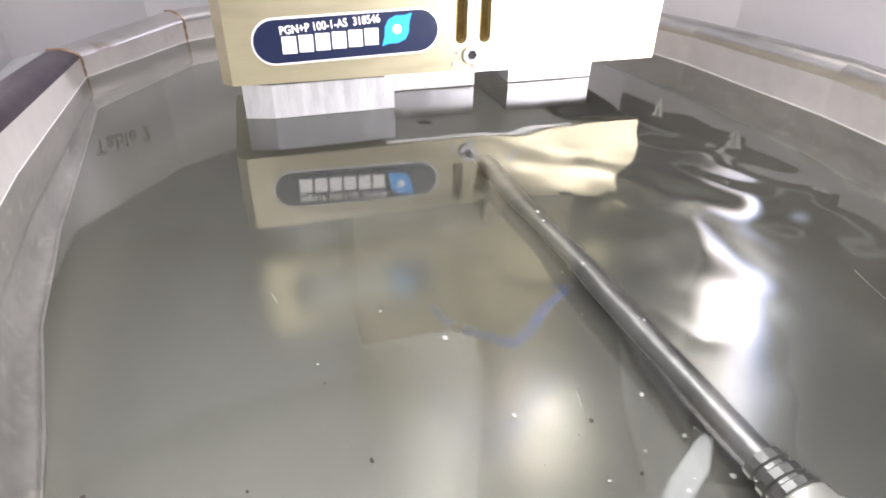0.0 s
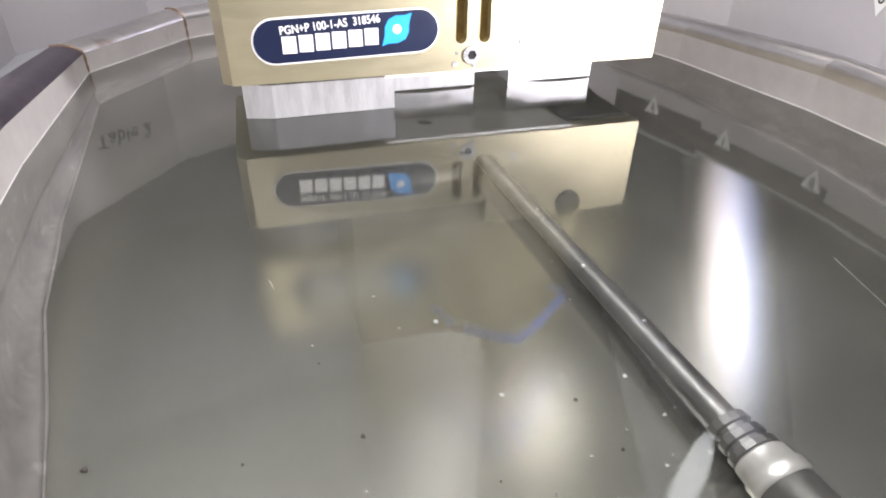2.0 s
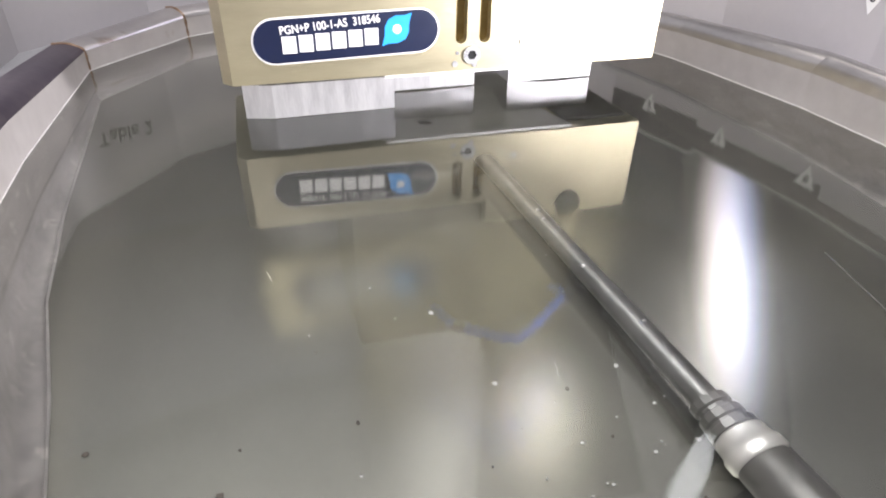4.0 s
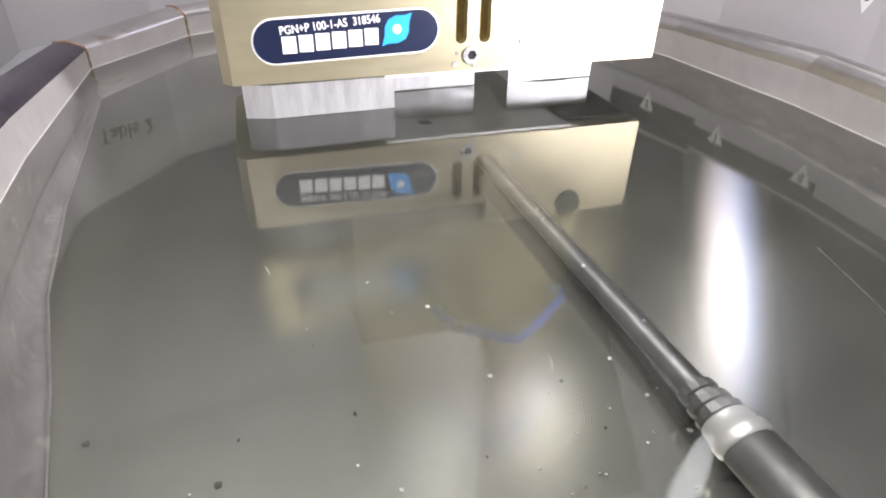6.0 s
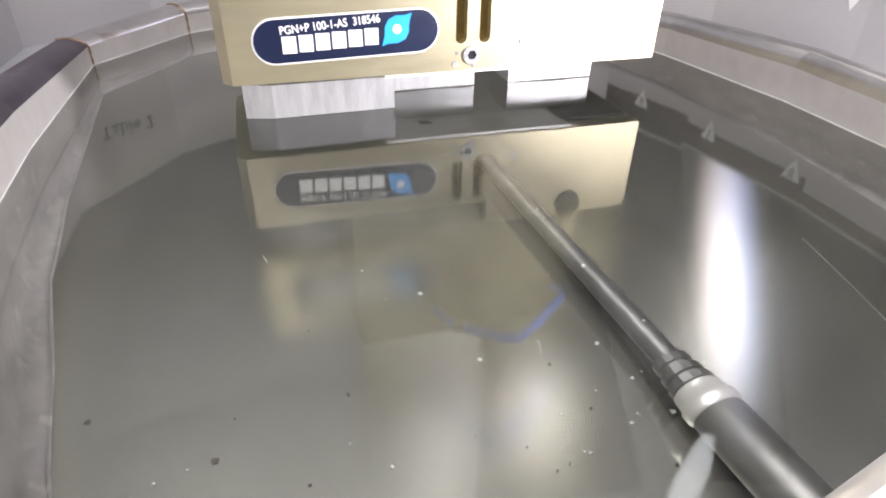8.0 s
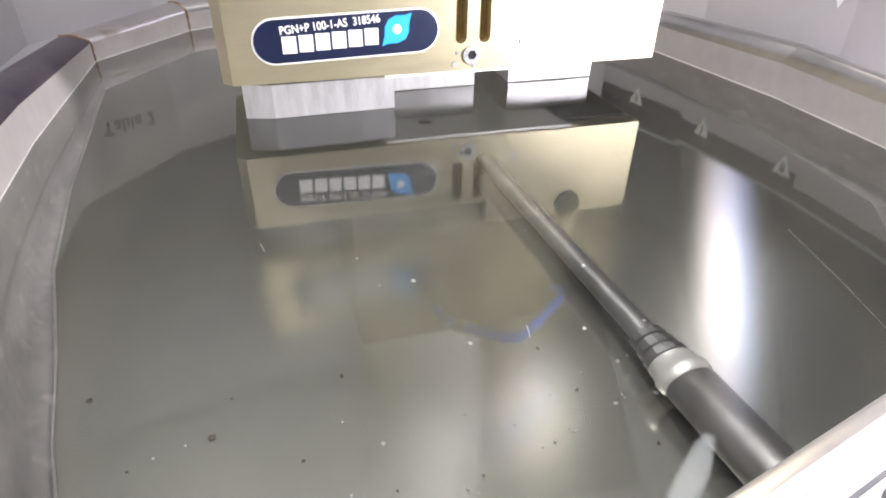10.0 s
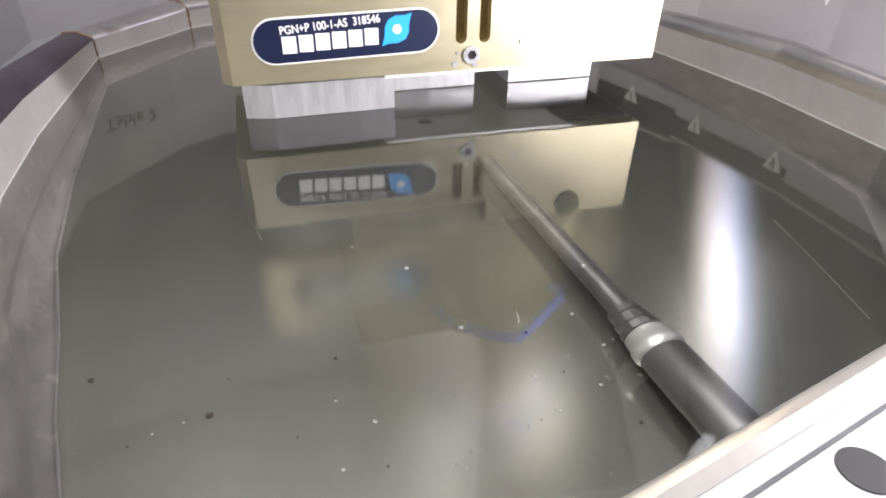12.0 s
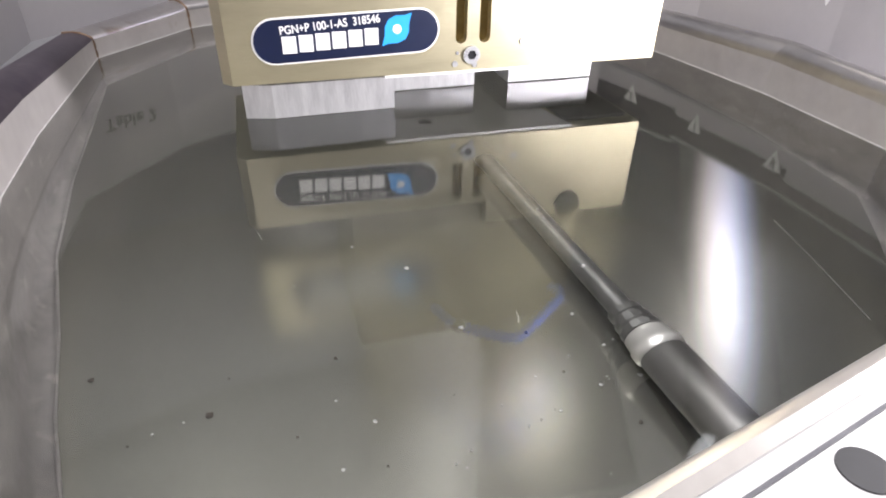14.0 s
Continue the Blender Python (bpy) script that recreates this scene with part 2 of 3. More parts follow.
def grown(d, loop=RIM):
    """The tank's plan, moved outward by d."""
    out, n = [], len(loop)
    for i in range(n):
        a, b, c = Vector(loop[i - 1]), Vector(loop[i]), Vector(loop[(i + 1) % n])
        n1 = Vector(((b - a).y, -(b - a).x)).normalized()
        n2 = Vector(((c - b).y, -(c - b).x)).normalized()
        k = (n1 + n2) / (1 + n1.dot(n2))
        out.append(tuple(b + d * k))
    area = sum(loop[i - 1][0] * loop[i][1] - loop[i][0] * loop[i - 1][1] for i in range(n))
    if area < 0:
        return grown_other(d, loop)
    return out


def grown_other(d, loop):
    return grown(d, loop[::-1])[::-1]


# height of the upright sheet and of the lip over the water, at each corner of the rim
WALL_TOP = {3: 0.19, 4: 0.165, 5: 0.107, 6: 0.122, 7: 0.125, 8: 0.13, 9: 0.13, 10: 0.14, 11: 0.16, 12: 0.175, 13: 0.165}
LIP_TOP = {0: 0.235, 1: 0.25, 2: 0.27, 3: 0.302, 4: 0.242, 5: 0.148, 6: 0.18, 7: 0.185, 8: 0.19, 9: 0.2, 10: 0.215, 11: 0.24, 12: 0.265, 13: 0.26, 14: 0.24}


# how far the foot of the sheet leans inward at each corner
SKIRT_IN = {2: 1.2, 3: 1.1, 4: 0.85, 5: 0.1, 6: 0.1, 7: 0.1, 8: 0.1, 9: 0.1, 10: 0.1, 11: 0.1, 12: 0.2, 13: 0.4}


def strip(profile, i):
    """One sheet of the tank between corner i and the next; profile: (outward, height) pairs, where a height of 0 to 1
    runs from the water to the sheet's top and 1 to 2 on to the lip's top."""
    bm, cols = bmesh.new(), []
    n = len(RIM)
    for out, z in profile:
        pair = []
        for k in (i, (i + 1) % n):
            loop = grown(out * SKIRT_IN.get(k, 1.0) if out < 0 else out * (2.2 if 3 <= k <= 12 else 1.0))
            w, l = WALL_TOP.get(k, 0.14), LIP_TOP.get(k, 0.225)
            pair.append(bm.verts.new((*loop[k], z if z <= 0 else w * z if z <= 1 else w + (l - w) * (z - 1))))
        cols.append(pair)
    for a, b in zip(cols, cols[1:]):
        bm.faces.new((a[0], a[1], b[1], b[0]))
    return bm


def strip_foot(i, f):
    """A point on the joint of sheet i and the bottom, a share f along it."""
    j = (i + 1) % len(RIM)
    a, b = (Vector(grown(-0.085 * SKIRT_IN.get(k, 1.0))[k]) for k in (i, j))
    p = a.lerp(b, f)
    return (p.x, p.y, -0.574)


def rim_block(i, out0, out1, z0, z1, bm=None):
    """A solid piece of rim between two outward distances, from corner i to the next."""
    bm = bm or bmesh.new()
    a, b, j = grown(out0), grown(out1), (i + 1) % len(RIM)
    ring = (a[i], a[j], b[j], b[i])
    lo, hi = [bm.verts.new((*p, z0)) for p in ring], [bm.verts.new((*p, z1)) for p in ring]
    bm.faces.new(lo)
    bm.faces.new(hi)
    for k in range(4):
        bm.faces.new((lo[k], lo[(k + 1) % 4], hi[(k + 1) % 4], hi[k]))
    return bm


def tank():
    t = thing("tank", label="welded stainless steel water tank with many-sided rim", category="tank")
    part("tank_floor", prism(grown(-0.004), -0.66, -0.58), STEEL_FLOOR, t, "dull brushed steel bottom under clear water")
    skirt = [(-0.105, -0.585), (-0.075, -0.575), (-0.05, -0.555), (-0.03, -0.52), (-0.02, -0.45), (0.0, -0.012)]
    upper = [(0.0, -0.012), (0.0, 0.5), (0.0, 1.0)]
    lip = [(0.0, 1.0), (0.003, 1.3), (0.012, 1.6), (0.03, 1.88), (0.05, 2.0), (0.075, 1.85)]
    shell = bmesh.new()
    for i in range(len(RIM)):
        part("skirt_sheet", strip(skirt, i), STEEL_SHADED, t, "speckled sheet below the waterline, underwater dimness put in its colour", smooth=True)
        part("wall_sheet", strip(upper, i), STEEL_WALL, t, "pale upright steel sheet")
        (xa, ya), (xb, yb) = grown(-0.003)[i], grown(-0.003)[(i + 1) % len(RIM)]
        # pale tube that stands in for the bright meniscus line
        part("waterline_rim", tube([(xa, ya, 0.002), (xb, yb, 0.002)], [0.0024, 0.0024], 8), MENISCUS, t, "thin pale tube for the bright meniscus line along the water", True)
        # these lengths of lip get the darker copy, as if reflecting a dark side
        tinted = i in (2, 3, 4)
        part("lip", strip(lip, i), LIP_SHADED if tinted else LIP_LIT if i >= 14 else STEEL_LIP, t, "rolled steel lip, its dark reflection put in the colour" if tinted else "rolled steel lip", smooth=True)
        rim_block(i, 0.02, 0.78, -0.95, 0.09, shell)
        if i >= 13 or i <= 1:
            part("flange", rim_block(i, 0.06, 0.78, 0.17, 0.205), FLANGE, t, "bright flat flange")
            part("seal_bead", rim_block(i, 0.109, 0.116, 0.2052, 0.211), SEAM, t, "grey sealing seam")
        if i <= 4 or i == 18:
            foot = [strip_foot(i, k / 6) for k in range(7)]
            part("foot_weld", tube(foot, [0.006 + 0.004 * noise.noise((p[0] * 9, p[1] * 9, 2)) for p in foot], 8), STEEL_SHADED, t, "pale weld along the foot of the sheet", True)
        if i in (5, 6, 7):
            x, y = RIM[i]
            h = WALL_TOP[i]
            part("weld_bead", tube([(x, y, z) for z in (-0.3, -0.1, 0.0, h * 0.25, h * 0.5, h * 0.75, h)],
                                   [0.004, 0.005, 0.006, 0.011, 0.007, 0.012, 0.008], 8), WELD, t, "rusty brown weld bead")
        if 5 <= i <= 7:
            h, top = WALL_TOP[i], LIP_TOP[i]
            over = [(*grown(out * 2.2)[i], h + (top - h) * (z - 1)) for out, z in lip]
            part("lip_weld", tube(over, [0.007, 0.01, 0.007, 0.011, 0.008, 0.01], 8), WELD, t, "brown weld over the lip's joint", True)
    part("floor_seam", tube([(1.5665, 1.9027, -0.579), (1.6045, 1.584, -0.579), (1.631, 1.28, -0.579)], [0.0018] * 3, 6), STEEL_LIP, t, "fine pale seam on the bottom")
    part("shell", shell, DECK, t, "plain outer shell")
    part("underside", prism(grown(0.78), -1.2, -0.951), DECK, t, "plain underside")
    mids = grown(0.3)
    spots = [(0.842, 0.262)] + [((mids[i][0] + mids[(i + 1) % len(mids)][0]) / 2, (mids[i][1] + mids[(i + 1) % len(mids)][1]) / 2) for i in (14, 17, 18)]
    for x, y in spots:
        # bolt holes aren't cut; a dark disc gives the shade inside each
        part("bolt_hole", prism(circle(x, y, 0.044, 28), 0.2052, 0.2095), HOLE_DARK, t, "dark round disc standing in for a bolt hole")
    return t


PANEL_OUT = 0.36


def shroud():
    """Pale sheets that stand behind the lip on three sides."""
    loop = grown(PANEL_OUT)
    back = grown(PANEL_OUT + 0.04)
    top = {4: 1.0, 5: 1.0, 6: 1.0, 7: 1.0, 8: 1.0, 9: 0.9, 10: 0.72, 11: 0.68, 12: 0.68}

    sill = {10: 0.46, 11: 0.5, 12: 0.58}

    def sheet(i, lo_z, hi_z):
        bm = bmesh.new()
        ring = (loop[i], loop[i + 1], back[i + 1], back[i])
        lo = [bm.verts.new((*p, lo_z)) for p in ring]
        hi = [bm.verts.new((*p, hi_z)) for p in ring]
        bm.faces.new(lo)
        bm.faces.new(hi)
        for k in range(4):
            bm.faces.new((lo[k], lo[(k + 1) % 4], hi[(k + 1) % 4], hi[k]))
        return bm
    for i, h in top.items():
        glazed = i >= 10
        t = thing("splash_panel", label="pale splash panel with a tinted window above" if glazed else "pale smooth splash panel behind the tank lip",
                  category="panel", group="panels round the tank")
        part("sheet", sheet(i, 0.0902, sill[i] if glazed else h - 0.02), PANEL, t)
        if glazed:
            part("window", sheet(i, sill[i] + 0.0002, h - 0.02), WINDOW, t, "dark tinted window")
        part("edge_trim", sheet(i, h - 0.0198, h), GREY, t, "grey edge strip")


def water():
    """A round sheet of water, turning as its ripples die away; its edge lies inside the tank's wall."""
    cx, cy, R = 0.05, 2.6, 2.44
    bm = bmesh.new()
    rings, n = [], 240
    for k in range(1, 121):
        r = R * (k / 120)
        row = []
        for j in range(n):
            a = 2 * math.pi * j / n
            off = (math.degrees(a) + 35 + 180) % 360 - 180
            mask = max(0.0, 1 - abs(off) / 62) ** 1.3 * min(1, max(0, (r - 0.12) / 0.35)) * max(0.25, 1 - max(0, r - 1.0))
            x, y = r * math.cos(a), r * math.sin(a)
            h = noise.noise((x * 2.6, y * 2.6, 3.1)) + 0.45 * noise.noise((x * 6, y * 6, 7.7))
            calm = 0.0009 * noise.noise((x * 1.6, y * 1.6, 1.2))
            row.append(bm.verts.new((x, y, 0.024 * mask * h + calm)))
        rings.append(row)
    mid = bm.verts.new((0, 0, 0))
    for j in range(n):
        bm.faces.new((mid, rings[0][j], rings[0][(j + 1) % n]))
    for a, b in zip(rings, rings[1:]):
        for j in range(n):
            bm.faces.new((a[j], b[j], b[(j + 1) % n], a[(j + 1) % n]))
    ob = part("water", bm, WATER, None, smooth=True)
    ob.location = Vector((cx, cy, 0)) * U
    ob.visible_shadow = False
    return tagged(ob, "clear still water with dying ripples", "water", kind="structure")


# the rod goes with the gripper's carriage and slides into the cylinder, which creeps the other way; both share one axis
ROD_TIP, ROD_WAY, ROD_Z = Vector((0.189, 2.725)), Vector((0.361, -0.933)).normalized(), -0.47


def piston_rod():
    t = thing("piston_rod", label="slim dull steel rod under water sliding into a cylinder", category="rod")
    spots = [(0.0, 0.04), (0.006, 0.047), (0.5, 0.047), (1.0, 0.047), (1.5, 0.047), (1.84, 0.047)]
    part("shaft", tube([(*(ROD_TIP + ROD_WAY * k), ROD_Z) for k, _ in spots], [r for _, r in spots], 24), STEEL_PIPE, t, "slim dull grey shaft", True)
    rng = random.Random(9)
    side = Vector((-ROD_WAY.y, ROD_WAY.x))
    for k, across in ((0.55, 0.2), (0.62, -0.1), (1.28, 0.25), (0.95, -0.4)):
        bm = bmesh.new()
        bmesh.ops.create_icosphere(bm, subdivisions=2, radius=rng.uniform(0.006, 0.011))
        p = ROD_TIP + ROD_WAY * k + side * across * 0.047
        bmesh.ops.translate(bm, verts=bm.verts, vec=(p.x, p.y, ROD_Z + 0.047 * math.sqrt(1 - across * across)))
        part("air_bubble", bm, BUBBLE, t, "pale air bubble", True)
    return t


def cylinder():
    """Drawn along its axis from the front of its nut."""
    t = thing("hydraulic_cylinder", label="dark satin steel cylinder with a stepped threaded nut under water", category="cylinder")

    def run(spec):
        return [(*(ROD_WAY * k), ROD_Z) for k, _ in spec], [r for _, r in spec]
    part("nut", tube(*run([(-0.02, 0.047), (-0.015, 0.062), (0.012, 0.064), (0.018, 0.056), (0.03, 0.056), (0.036, 0.07), (0.06, 0.071), (0.066, 0.064), (0.075, 0.064), (0.08, 0.077), (0.1, 0.077), (0.105, 0.064)]), n=14), STEEL_PIPE, t, "stepped ridged nut")
    part("collar", tube(*run([(0.1, 0.064), (0.11, 0.079), (0.15, 0.083), (0.16, 0.091), (0.19, 0.091), (0.2, 0.083)]), n=28), BRASS, t, "shiny pale collar", True)
    part("barrel", tube(*run([(0.195, 0.078), (0.21, 0.085), (0.7, 0.085)]), n=32), THICK, t, "thick dark steel barrel", True)
    return t


def rod_pose(s):
    e = eye_at(s)
    return pose(e.x, e.y, 0, 0, 0, math.degrees(TURN * s))


def cylinder_pose(s):
    p = ROD_TIP + ROD_WAY * (1.825 - 0.1245 * s)
    e = eye_at(s) + Matrix.Rotation(TURN * s, 3, "Z") @ Vector((p.x, p.y, 0)) * U
    return pose(e.x, e.y, 0, 0, 0, math.degrees(TURN * s))


# ---- the gripper, drawn in its own space: x along its face, y into it, z up from the water ----
GRIP_AT, GRIP_TURN = (0.12, 2.934), 17.0


def gripper():
    g = thing("parallel_gripper", label="gold anodised parallel gripper with pale aluminium fingers over the water", category="gripper")
    lo, top = 0.176, 0.70

    def notch(u, r=0.028, z=0.332):
        return [(u + r, 0.52)] + [(u + r * math.cos(a), z - r * math.sin(a)) for a in (math.pi * k / 10 for k in range(11))] + [(u - r, 0.52)]
    face = [(-1.106, lo), (1.012, lo), (1.012, 0.52), *notch(0.064), *notch(-0.053), (-1.106, 0.52)]
    part("face_plate", prism(face, 0.0, 0.06, "y"), GOLD, g, "satin gold face with two upright slots")
    part("face_top", box(0.12, 1.012, 0.0, 0.06, 0.5205, top), GOLD, g)
    part("shoulder", box(-1.106, 0.1195, 0.0, 0.06, 0.5205, 0.555), GOLD, g)
    core = [(-1.108, 0.0), (-1.105, 0.0), (-1.105, 0.0602), (1.014, 0.0602), (1.014, 1.0), (-1.15, 1.0), (-1.15, 0.05)]
    part("body", prism(core, lo + 0.001, 0.554), GOLD, g, "gold body with bevelled corner")
    part("body_end", box(0.12, 1.012, 0.0605, 1.0, 0.5545, top - 0.001), GOLD, g, "taller end of the gold body")
    for u in (-0.053, 0.064):
        part("slot_floor", box(u - 0.03, u + 0.03, 0.045, 0.0602, 0.3, 0.52), GOLD_DARK, g, "dark bronze slot")
    adapter = box(-0.62, 0.75, 0.061, 0.95, top, 1.5)
    box(-0.62, 0.1195, 0.061, 0.95, 0.5545, top, bm=adapter)
    part("adapter", adapter, BRONZE, g, "dull bronze adapter block above the body")
    part("wrist", tube([(-0.1, 0.5, 1.5), (-0.1, 0.5, 2.1), (-0.1, 0.5, 2.15), (-0.1, 0.5, 5.2)], [0.4, 0.4, 0.46, 0.46], 40), ROOM, g, "pale grey round wrist", True)
    hose = [(-0.16, 0.06, 1.3), (-0.15, -0.2, 1.2), (-0.135, -0.39, 1.1), (-0.05, -0.475, 1.09), (0.045, -0.56, 1.08), (0.115, -0.585, 1.08), (0.184, -0.55, 1.08),
            (0.34, -0.425, 1.09), (0.494, -0.304, 1.1), (0.6, -0.1, 1.2), (0.64, 0.06, 1.3)]
    part("air_hose", tube(hose, [0.027] * len(hose), 12), BLUE, g, "blue bent air hose", True)
    part("hose_fitting", tube([(-0.148, -0.36, 1.11), (-0.135, -0.392, 1.098), (-0.122, -0.42, 1.09)], [0.036, 0.042, 0.036], 14), CHROME, g, "bright push-in fitting", True)
    part("bracket_rod", tube([(0.75, 0.3, 1.25), (0.72, -0.6, 1.2), (0.5, -1.53, 0.97)], [0.02] * 3, 10), DARK, g, "thin dark rod", True)
    arm = [(0.12, -1.8), (0.202, -1.721), (0.288, -1.654), (0.458, -1.54), (0.523, -1.509), (0.55, -1.537), (0.441, -1.659), (0.309, -1.751), (0.25, -1.83)]
    # white camera bracket; glow replaces the light that should fall on it
    part("glowing_bracket", prism(arm, 0.9, 0.96), GLOW, g, "white bracket beside the camera, its brightness made by glow")
    # label with its lettering
    plate = part("label_border", prism(capsule(-1.004, -0.162, 0.366, 0.099, 0.028), -0.004, 0.0, "y"), WHITE, g, "white border of the label")
    navy = part("label_plate", prism(capsule(-0.996, -0.170, 0.366, 0.092, 0.028), -0.008, -0.0042, "y"), NAVY, g, "navy blue capsule label")

    def on_face(u, z, y=-0.0095, tilt=1.6):
        return Matrix.Translation(Vector((u, y, z)) * U) @ Matrix.Rotation(radians(-tilt), 4, "Y") @ Matrix.Rotation(radians(90), 4, "X")
    lettering("type_code", "PGN+P 100-1-AS  318546", 0.036, 0.44, WHITE, navy, on_face(-0.878, 0.386, tilt=4.5), "small white printed type code")
    w = 0.437 / 6
    for k in range(6):
        u = -0.88 + k * w
        z = 0.306 + 0.05 * k * w
        bar = [(0, 0), (1, 0), (1, 1), (0, 1)]
        pts = [(u + (0.06 + 0.84 * p) * w, z + 0.072 * q) for p, q in bar]
        part("mark_bar", prism(pts, -0.0098, -0.0082, "y"), WHITE, navy, "plain white block of the maker's mark")
    s = [(-0.434, 0.316), (-0.405, 0.325), (-0.36, 0.326), (-0.325, 0.342), (-0.309, 0.372), (-0.307, 0.41), (-0.294, 0.455), (-0.325, 0.446), (-0.37, 0.446), (-0.403, 0.428), (-0.419, 0.398), (-0.421, 0.36)]
    part("emblem", prism(s, -0.0104, -0.0082, "y"), SKY_BLUE, navy, "light blue emblem")
    part("emblem_dot", prism(circle(-0.363, 0.388, 0.02), -0.0125, -0.0105, "y"), WHITE, navy, "white dot")
    # screws and plugs
    part("screw", prism(circle(0, 0.25, 0.042), -0.012, 0.0, "y", holes=[circle(0, 0.25, 0.024, 6)]), CHROME, g, "bright socket screw")
    part("socket", prism(circle(0, 0.25, 0.0238, 6), -0.003, -0.0005, "y"), BLACK, g, "black socket")
    for u, z, r in ((0.262, 0.301, 0.017), (-0.082, 0.211, 0.014), (0.018, 0.203, 0.013), (-0.072, 0.262, 0.008)):
        part("small_screw", prism(circle(u, z, r), -0.006, 0.0, "y"), CHROME, g, "small bright screw head")
    part("plug", prism(circle(0.622, 0.632, 0.078, 28), -0.02, 0.0, "y"), BLACK, g, "black round plug")
    part("plug_pin", prism(circle(0.612, 0.612, 0.016, 12), -0.026, -0.0202, "y"), CHROME, g, "bright pin")
    # underside and fingers
    part("base_plate", prism([(-0.42, 0.02), (0.6, 0.02), (0.4, 0.9), (-0.42, 0.95)], 0.16, 0.1755, holes=[circle(-0.163, 0.253, 0.045)]), COVER, g, "grey cover plate with one hole")
    part("bore", prism(circle(-0.163, 0.253, 0.045), 0.172, 0.1752), BLACK, g, "dark bore")
    left = [(-0.945, 0.035), (-0.372, 0.05), (-0.372, 0.8), (-1.075, 0.8), (-1.075, 0.07)]
    part("finger", prism(left, 0.002, 0.158), ALU, g, "pale milled aluminium finger touching the water")
    part("finger_pad", box(-0.3715, 0.13, 0.3, 0.5, 0.002, 0.158, 0.006), ALU, g, "pale inner pad of the finger")
    part("jaw", box(-0.95, -0.45, 0.1, 0.9, 0.1582, 0.1755), DARK, g, "dark jaw guide")
    part("finger", box(0.325, 0.835, 0.3, 0.95, 0.002, 0.158, 0.005), ALU, g, "pale milled aluminium finger touching the water")
    part("jaw", box(0.60, 0.98, 0.1, 0.95, 0.1582, 0.1755), DARK, g, "dark jaw guide")
    return g


def grip_pose(s):
    a = TURN * s
    p = Matrix.Rotation(a, 3, "Z") @ Vector((*GRIP_AT, 0)) * U
    e = eye_at(s)
    return pose(e.x + p.x, e.y + p.y, 0, 0, 0, GRIP_TURN + math.degrees(a))


def specks():
    rng = random.Random(4)
    dark = [(-0.186, 1.082, 1.0), (-0.514, 0.838, 1.5), (-0.907, 0.941, 1.3), (0.447, 1.223, 1.0), (-0.245, 0.779, 0.7), (-0.501, 0.978, 0.6),
            (0.75, 0.86, 0.8), (0.02, 0.70, 0.5), (-0.36, 1.35, 0.5), (0.2, 0.95, 0.5), (-0.7, 0.72, 0.5), (0.55, 1.05, 0.7)]
    for x, y, s in dark:
        bm = bmesh.new()
        bmesh.ops.create_icosphere(bm, subdivisions=1, radius=0.0075 * s)
        for v in bm.verts:
            v.co = Vector((v.co.x * rng.uniform(0.6, 1.7), v.co.y * rng.uniform(0.6, 1.3), v.co.z * 0.5 + 0.0))
        ob = part("debris_flake", bm, SPECK)
        ob.location = Vector((x, y, -0.576)) * U
        ob.rotation_euler = (0, 0, rng.uniform(0, 6))
        tagged(ob, "tiny dark brown flake on the tank bottom", "debris", "flakes on the bottom")
    pale = [(0.012, 1.557, 1.7), (0.221, 1.243, 1.5), (-0.031, 0.846, 1.2), (-0.157, 0.914, 0.8), (-0.579, 0.809, 0.8), (-0.099, 0.684, 1.1), (-0.219, 1.678, 1.0),
            (0.617, 1.32, 1.4), (0.70, 1.17, 1.3), (0.79, 1.04, 1.5), (0.46, 1.03, 1.1), (0.66, 1.0, 1.2), (0.52, 0.9, 1.0)]
    for x, y, s in pale:
        bm = bmesh.new()
        bmesh.ops.create_icosphere(bm, subdivisions=2, radius=0.0046 * s)
        for v in bm.verts:
            k = 1 + 0.7 * noise.noise(v.co * 160 + Vector((x * 9, y * 9, 0)))
            v.co = Vector((v.co.x * k, v.co.y * k * 1.3, v.co.z * 0.5))
        ob = part("scale_crumb", bm, BUBBLE, smooth=True)
        ob.location = Vector((x, y, -0.577)) * U
        ob.rotation_euler = (0, 0, rng.uniform(0, 6))
        tagged(ob, "small pale crumb of scale on the tank bottom", "debris", "crumbs on the bottom")
    for k in range(24):
        bm = bmesh.new()
        bmesh.ops.create_icosphere(bm, subdivisions=2, radius=rng.uniform(0.002, 0.0045))
        ob = part("bubble", bm, BUBBLE, smooth=True)
        x, y = rng.uniform(-0.9, 0.75), rng.uniform(0.55, 1.9)
        if k < 14:
            x, y = rng.uniform(0.2, 0.75), rng.uniform(0.6, 1.2)
        ob.location = Vector((x, y, -0.573)) * U
        tagged(ob, "tiny pale bubble clinging to the tank bottom", "bubble", "bubbles on the bottom")


def fibres():
    for pts in (((0.42, 1.33), (0.425, 1.3), (0.424, 1.27)),
                ((-0.62, 1.75), (-0.6, 1.72), (-0.59, 1.7))):
        ob = part("fibre", tube([(x, y, -0.575) for x, y in pts], [0.0008] * len(pts), 6), FIBRE)
        tagged(ob, "thin pale curved fibre on the tank bottom", "fibre", "fibres on the bottom")


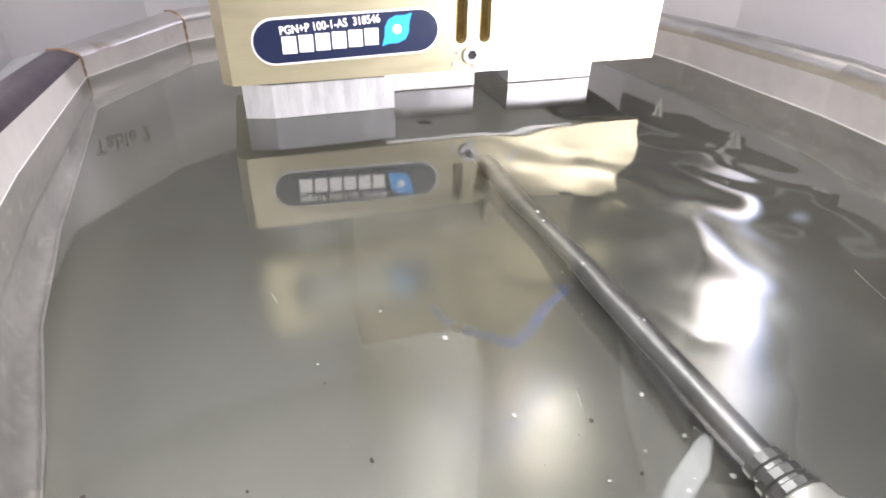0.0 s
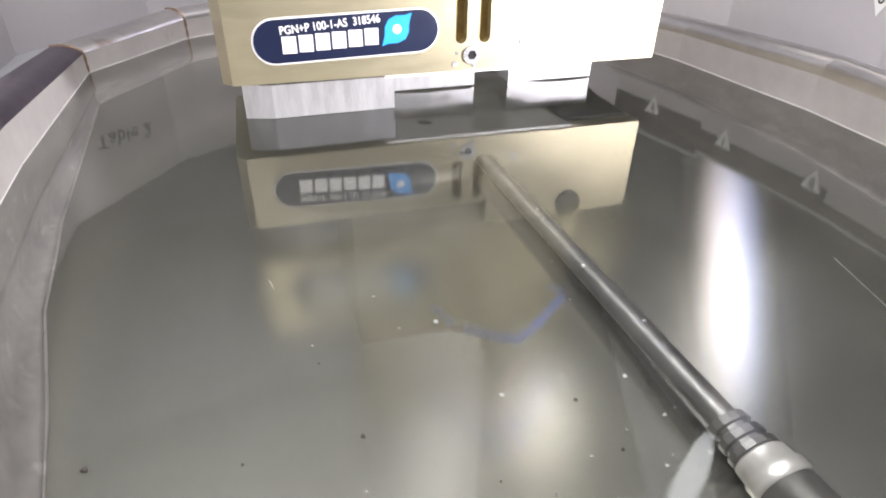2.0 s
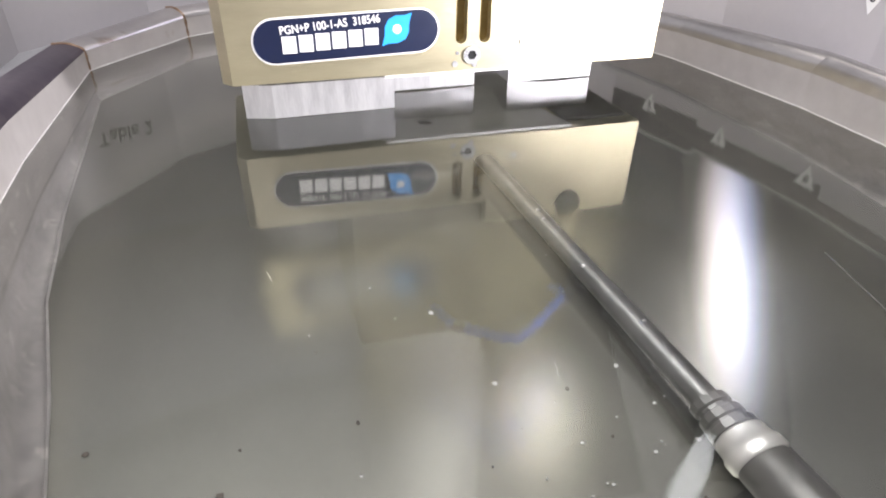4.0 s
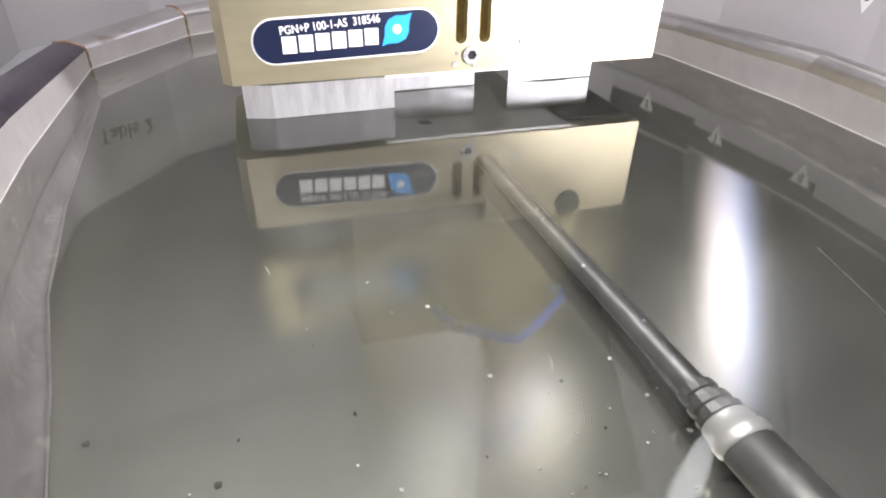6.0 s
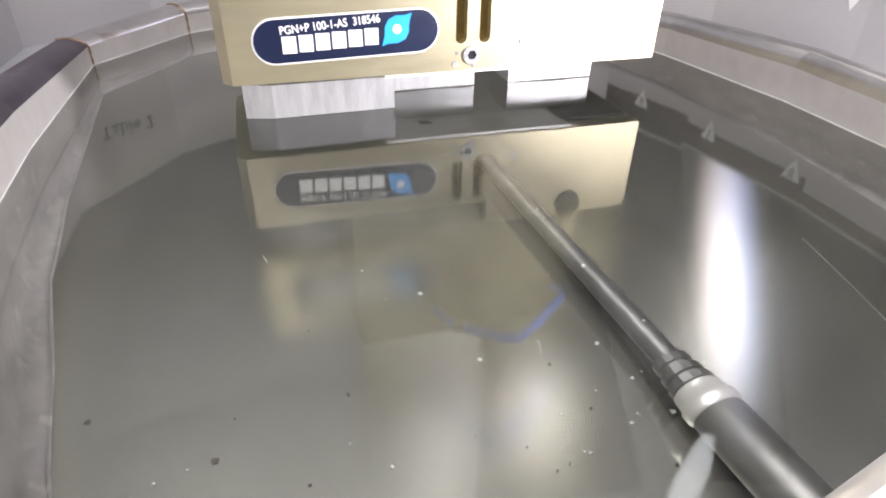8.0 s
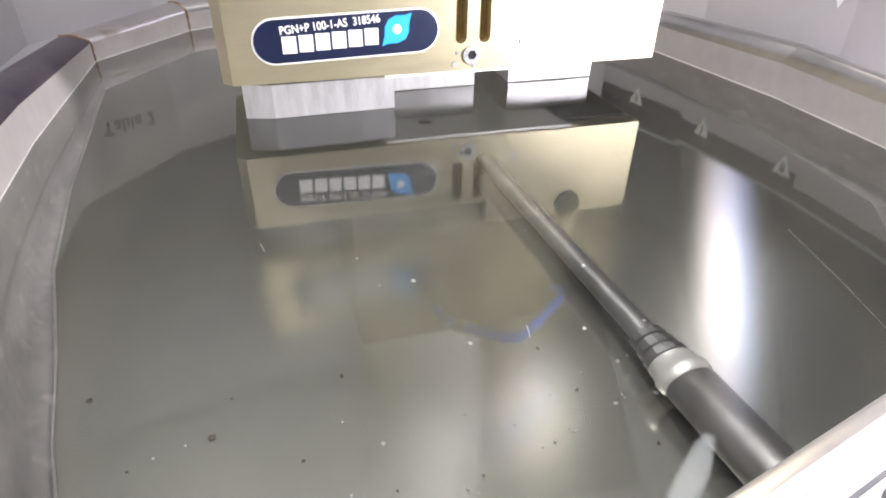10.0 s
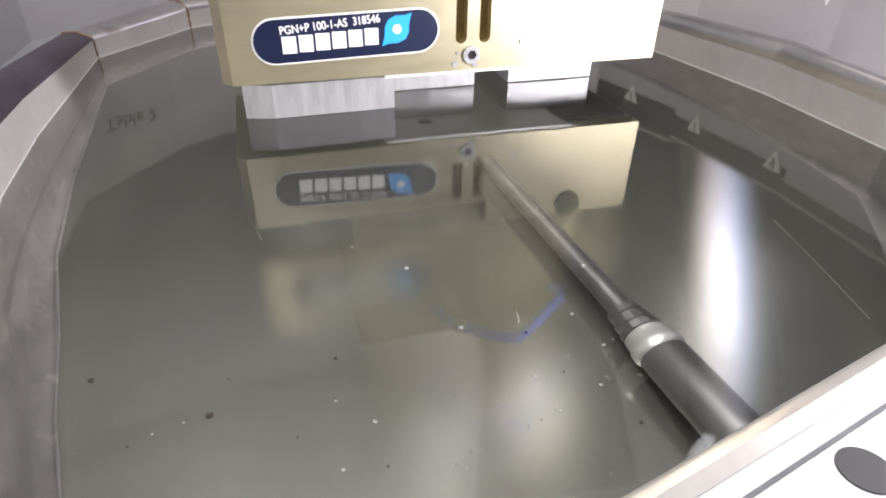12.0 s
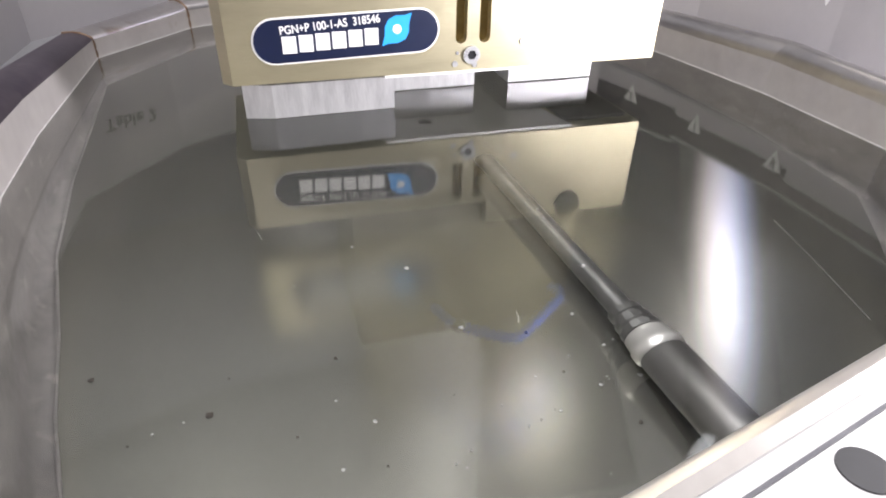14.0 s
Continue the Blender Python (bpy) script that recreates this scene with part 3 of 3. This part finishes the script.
def signs():
    """Stickers on the splash panels, seen in the water."""
    loop = grown(PANEL_OUT)

    def on_panel(i, f, z, lift=0.004):
        a, b = Vector((*loop[i], 0)), Vector((*loop[i + 1], 0))
        ex = (a - b).normalized()
        up = Vector((0, 0, 1))
        n = ex.cross(up)
        if n.dot(Vector((0.05, 2.6, 0)) - a) < 0:
            ex, n = -ex, -n
        p = a.lerp(b, f) + Vector((0, 0, z)) + n * lift
        return Matrix.Translation(p * U) @ Matrix((ex, up, n)).transposed().to_4x4()
    s = thing("name_sticker", label="clear sticker with black printed words Table 2", category="sticker")
    s.matrix_basis = on_panel(*STICKER) @ pose(0, 0, 0, 0, 0, 9)
    part("film", box(-0.3, 0.3, -0.09, 0.09, -0.003, -0.001), PANEL, s)
    lettering("words", "Table 2", 0.1, 0.5, INK, s, Matrix.Translation(Vector((-0.25, -0.05, 0.0)) * U), "black printed words")
    for i, f, z, word in TRIANGLES:
        t = thing("number_sticker", label="small white triangular sticker with a number", category="sticker", group="triangle stickers")
        t.matrix_basis = on_panel(i, f, z) @ pose(0, 0, 0, 0, 0, 180)
        part("triangle", prism([(-0.07, -0.06), (0.07, -0.06), (0.0, 0.075)], -0.003, -0.001), WHITE, t)
        lettering("number", word, 0.06, 0.035 if word == "8" else 0.012, INK, t, Matrix.Translation(Vector((-0.018 if word == "8" else -0.006, -0.045, 0.0)) * U))


STICKER = (5, 0.54, 0.6)
TRIANGLES = ((11, 0.9, 0.488, "8"), (11, 0.22, 0.495, "1"), (10, 0.466, 0.475, "8"))


def diffuser_material(name, peak, colour, w, h):
    """A milky diffuser, its glow painted brightest in the middle so that its reflection fades softly."""
    m = bpy.data.materials.new(name)
    m.use_nodes = True
    nt = m.node_tree
    b = nt.nodes["Principled BSDF"]
    b.inputs["Base Color"].default_value = (0.2, 0.2, 0.2, 1)
    b.inputs["Emission Color"].default_value = (*colour, 1)
    tc, mp = nt.nodes.new("ShaderNodeTexCoord"), nt.nodes.new("ShaderNodeMapping")
    mp.inputs["Scale"].default_value = (1 / (w * U), 1 / (h * U), 0)
    gr = nt.nodes.new("ShaderNodeTexGradient")
    gr.gradient_type = "QUADRATIC_SPHERE"
    power = nt.nodes.new("ShaderNodeMath")
    power.operation = "MULTIPLY"
    power.inputs[1].default_value = peak
    nt.links.new(tc.outputs["Object"], mp.inputs[0])
    nt.links.new(mp.outputs[0], gr.inputs[0])
    nt.links.new(gr.outputs["Fac"], power.inputs[0])
    nt.links.new(power.outputs[0], b.inputs["Emission Strength"])
    # glare tint, bluish to pinkish across, painted into the glow
    side, ramp = nt.nodes.new("ShaderNodeSeparateXYZ"), nt.nodes.new("ShaderNodeValToRGB")
    half = nt.nodes.new("ShaderNodeMath")
    half.operation = "MULTIPLY_ADD"
    half.inputs[1].default_value, half.inputs[2].default_value = 0.5, 0.5
    nt.links.new(mp.outputs[0], side.inputs[0])
    nt.links.new(side.outputs[0], half.inputs[0])
    nt.links.new(half.outputs[0], ramp.inputs[0])
    ramp.color_ramp.elements[0].position, ramp.color_ramp.elements[1].position = 0.25, 0.75
    ramp.color_ramp.elements[0].color = (*colour, 1)
    ramp.color_ramp.elements[1].color = (1.0, 0.88, 0.86, 1)
    nt.links.new(ramp.outputs[0], b.inputs["Emission Color"])
    return m


def lamps():
    rows = [(n, at, to, 0, size) for n, at, to, size, *_ in LAMPS] + [(n, at, to, roll, size) for n, at, to, roll, size, *_ in DIFFUSERS]
    for name, at, to, roll, size in rows:
        # housings and rods are added out of view to carry the lamps
        t = thing(name + "_fixture", label="flat dark lamp housing on a rod, added out of view", category="lamp")
        m = look(Vector(at), Vector(to), roll)
        w, h = size[0] / 2, size[1] / 2
        bm = box(-w - 0.1, w + 0.1, -h - 0.1, h + 0.1, 0.05, 0.3, 0.03)
        bm.transform(m)
        part("housing", bm, ROOM_DARK, t, "dark grey housing")
        back = m @ Vector((0, 0, 0.2))
        part("rod", box(back.x - 0.08, back.x + 0.08, back.y - 0.08, back.y + 0.08, back.z, 12.0), ROOM_DARK, t, "dark hanging rod")
    for name, at, to, roll, size, peak, colour in DIFFUSERS:
        w, h = size[0] / 2, size[1] / 2
        ob = part(name, box(-w, w, -h, h, -0.02, 0.0), diffuser_material(name, peak, colour, w, h), bpy.data.objects[name + "_fixture"], "milky glowing diffuser")
        m = look(Vector(at) * U, Vector(to) * U, roll)
        ob.matrix_basis = m


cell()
tank()
shroud()
water_sheet = water()
rod = piston_rod()
barrel = cylinder()
grip = gripper()
specks()
fibres()
signs()
lamps()


def motions():
    walk(grip, [(t, grip_pose(s)) for t, s in STEPS])
    walk(rod, [(t, rod_pose(s)) for t, s in STEPS])
    walk(barrel, [(t, cylinder_pose(s)) for t, s in STEPS])
    spin = ((0.0, 0), (0.3, 34), (0.6, 62), (0.9, 86), (1.2, 104), (1.6, 118), (2.2, 126), (14.0, 126))
    walk(water_sheet, [(t, pose(0.05 * U, 2.6 * U, 0, 0, 0, a)) for t, a in spin])


motions()
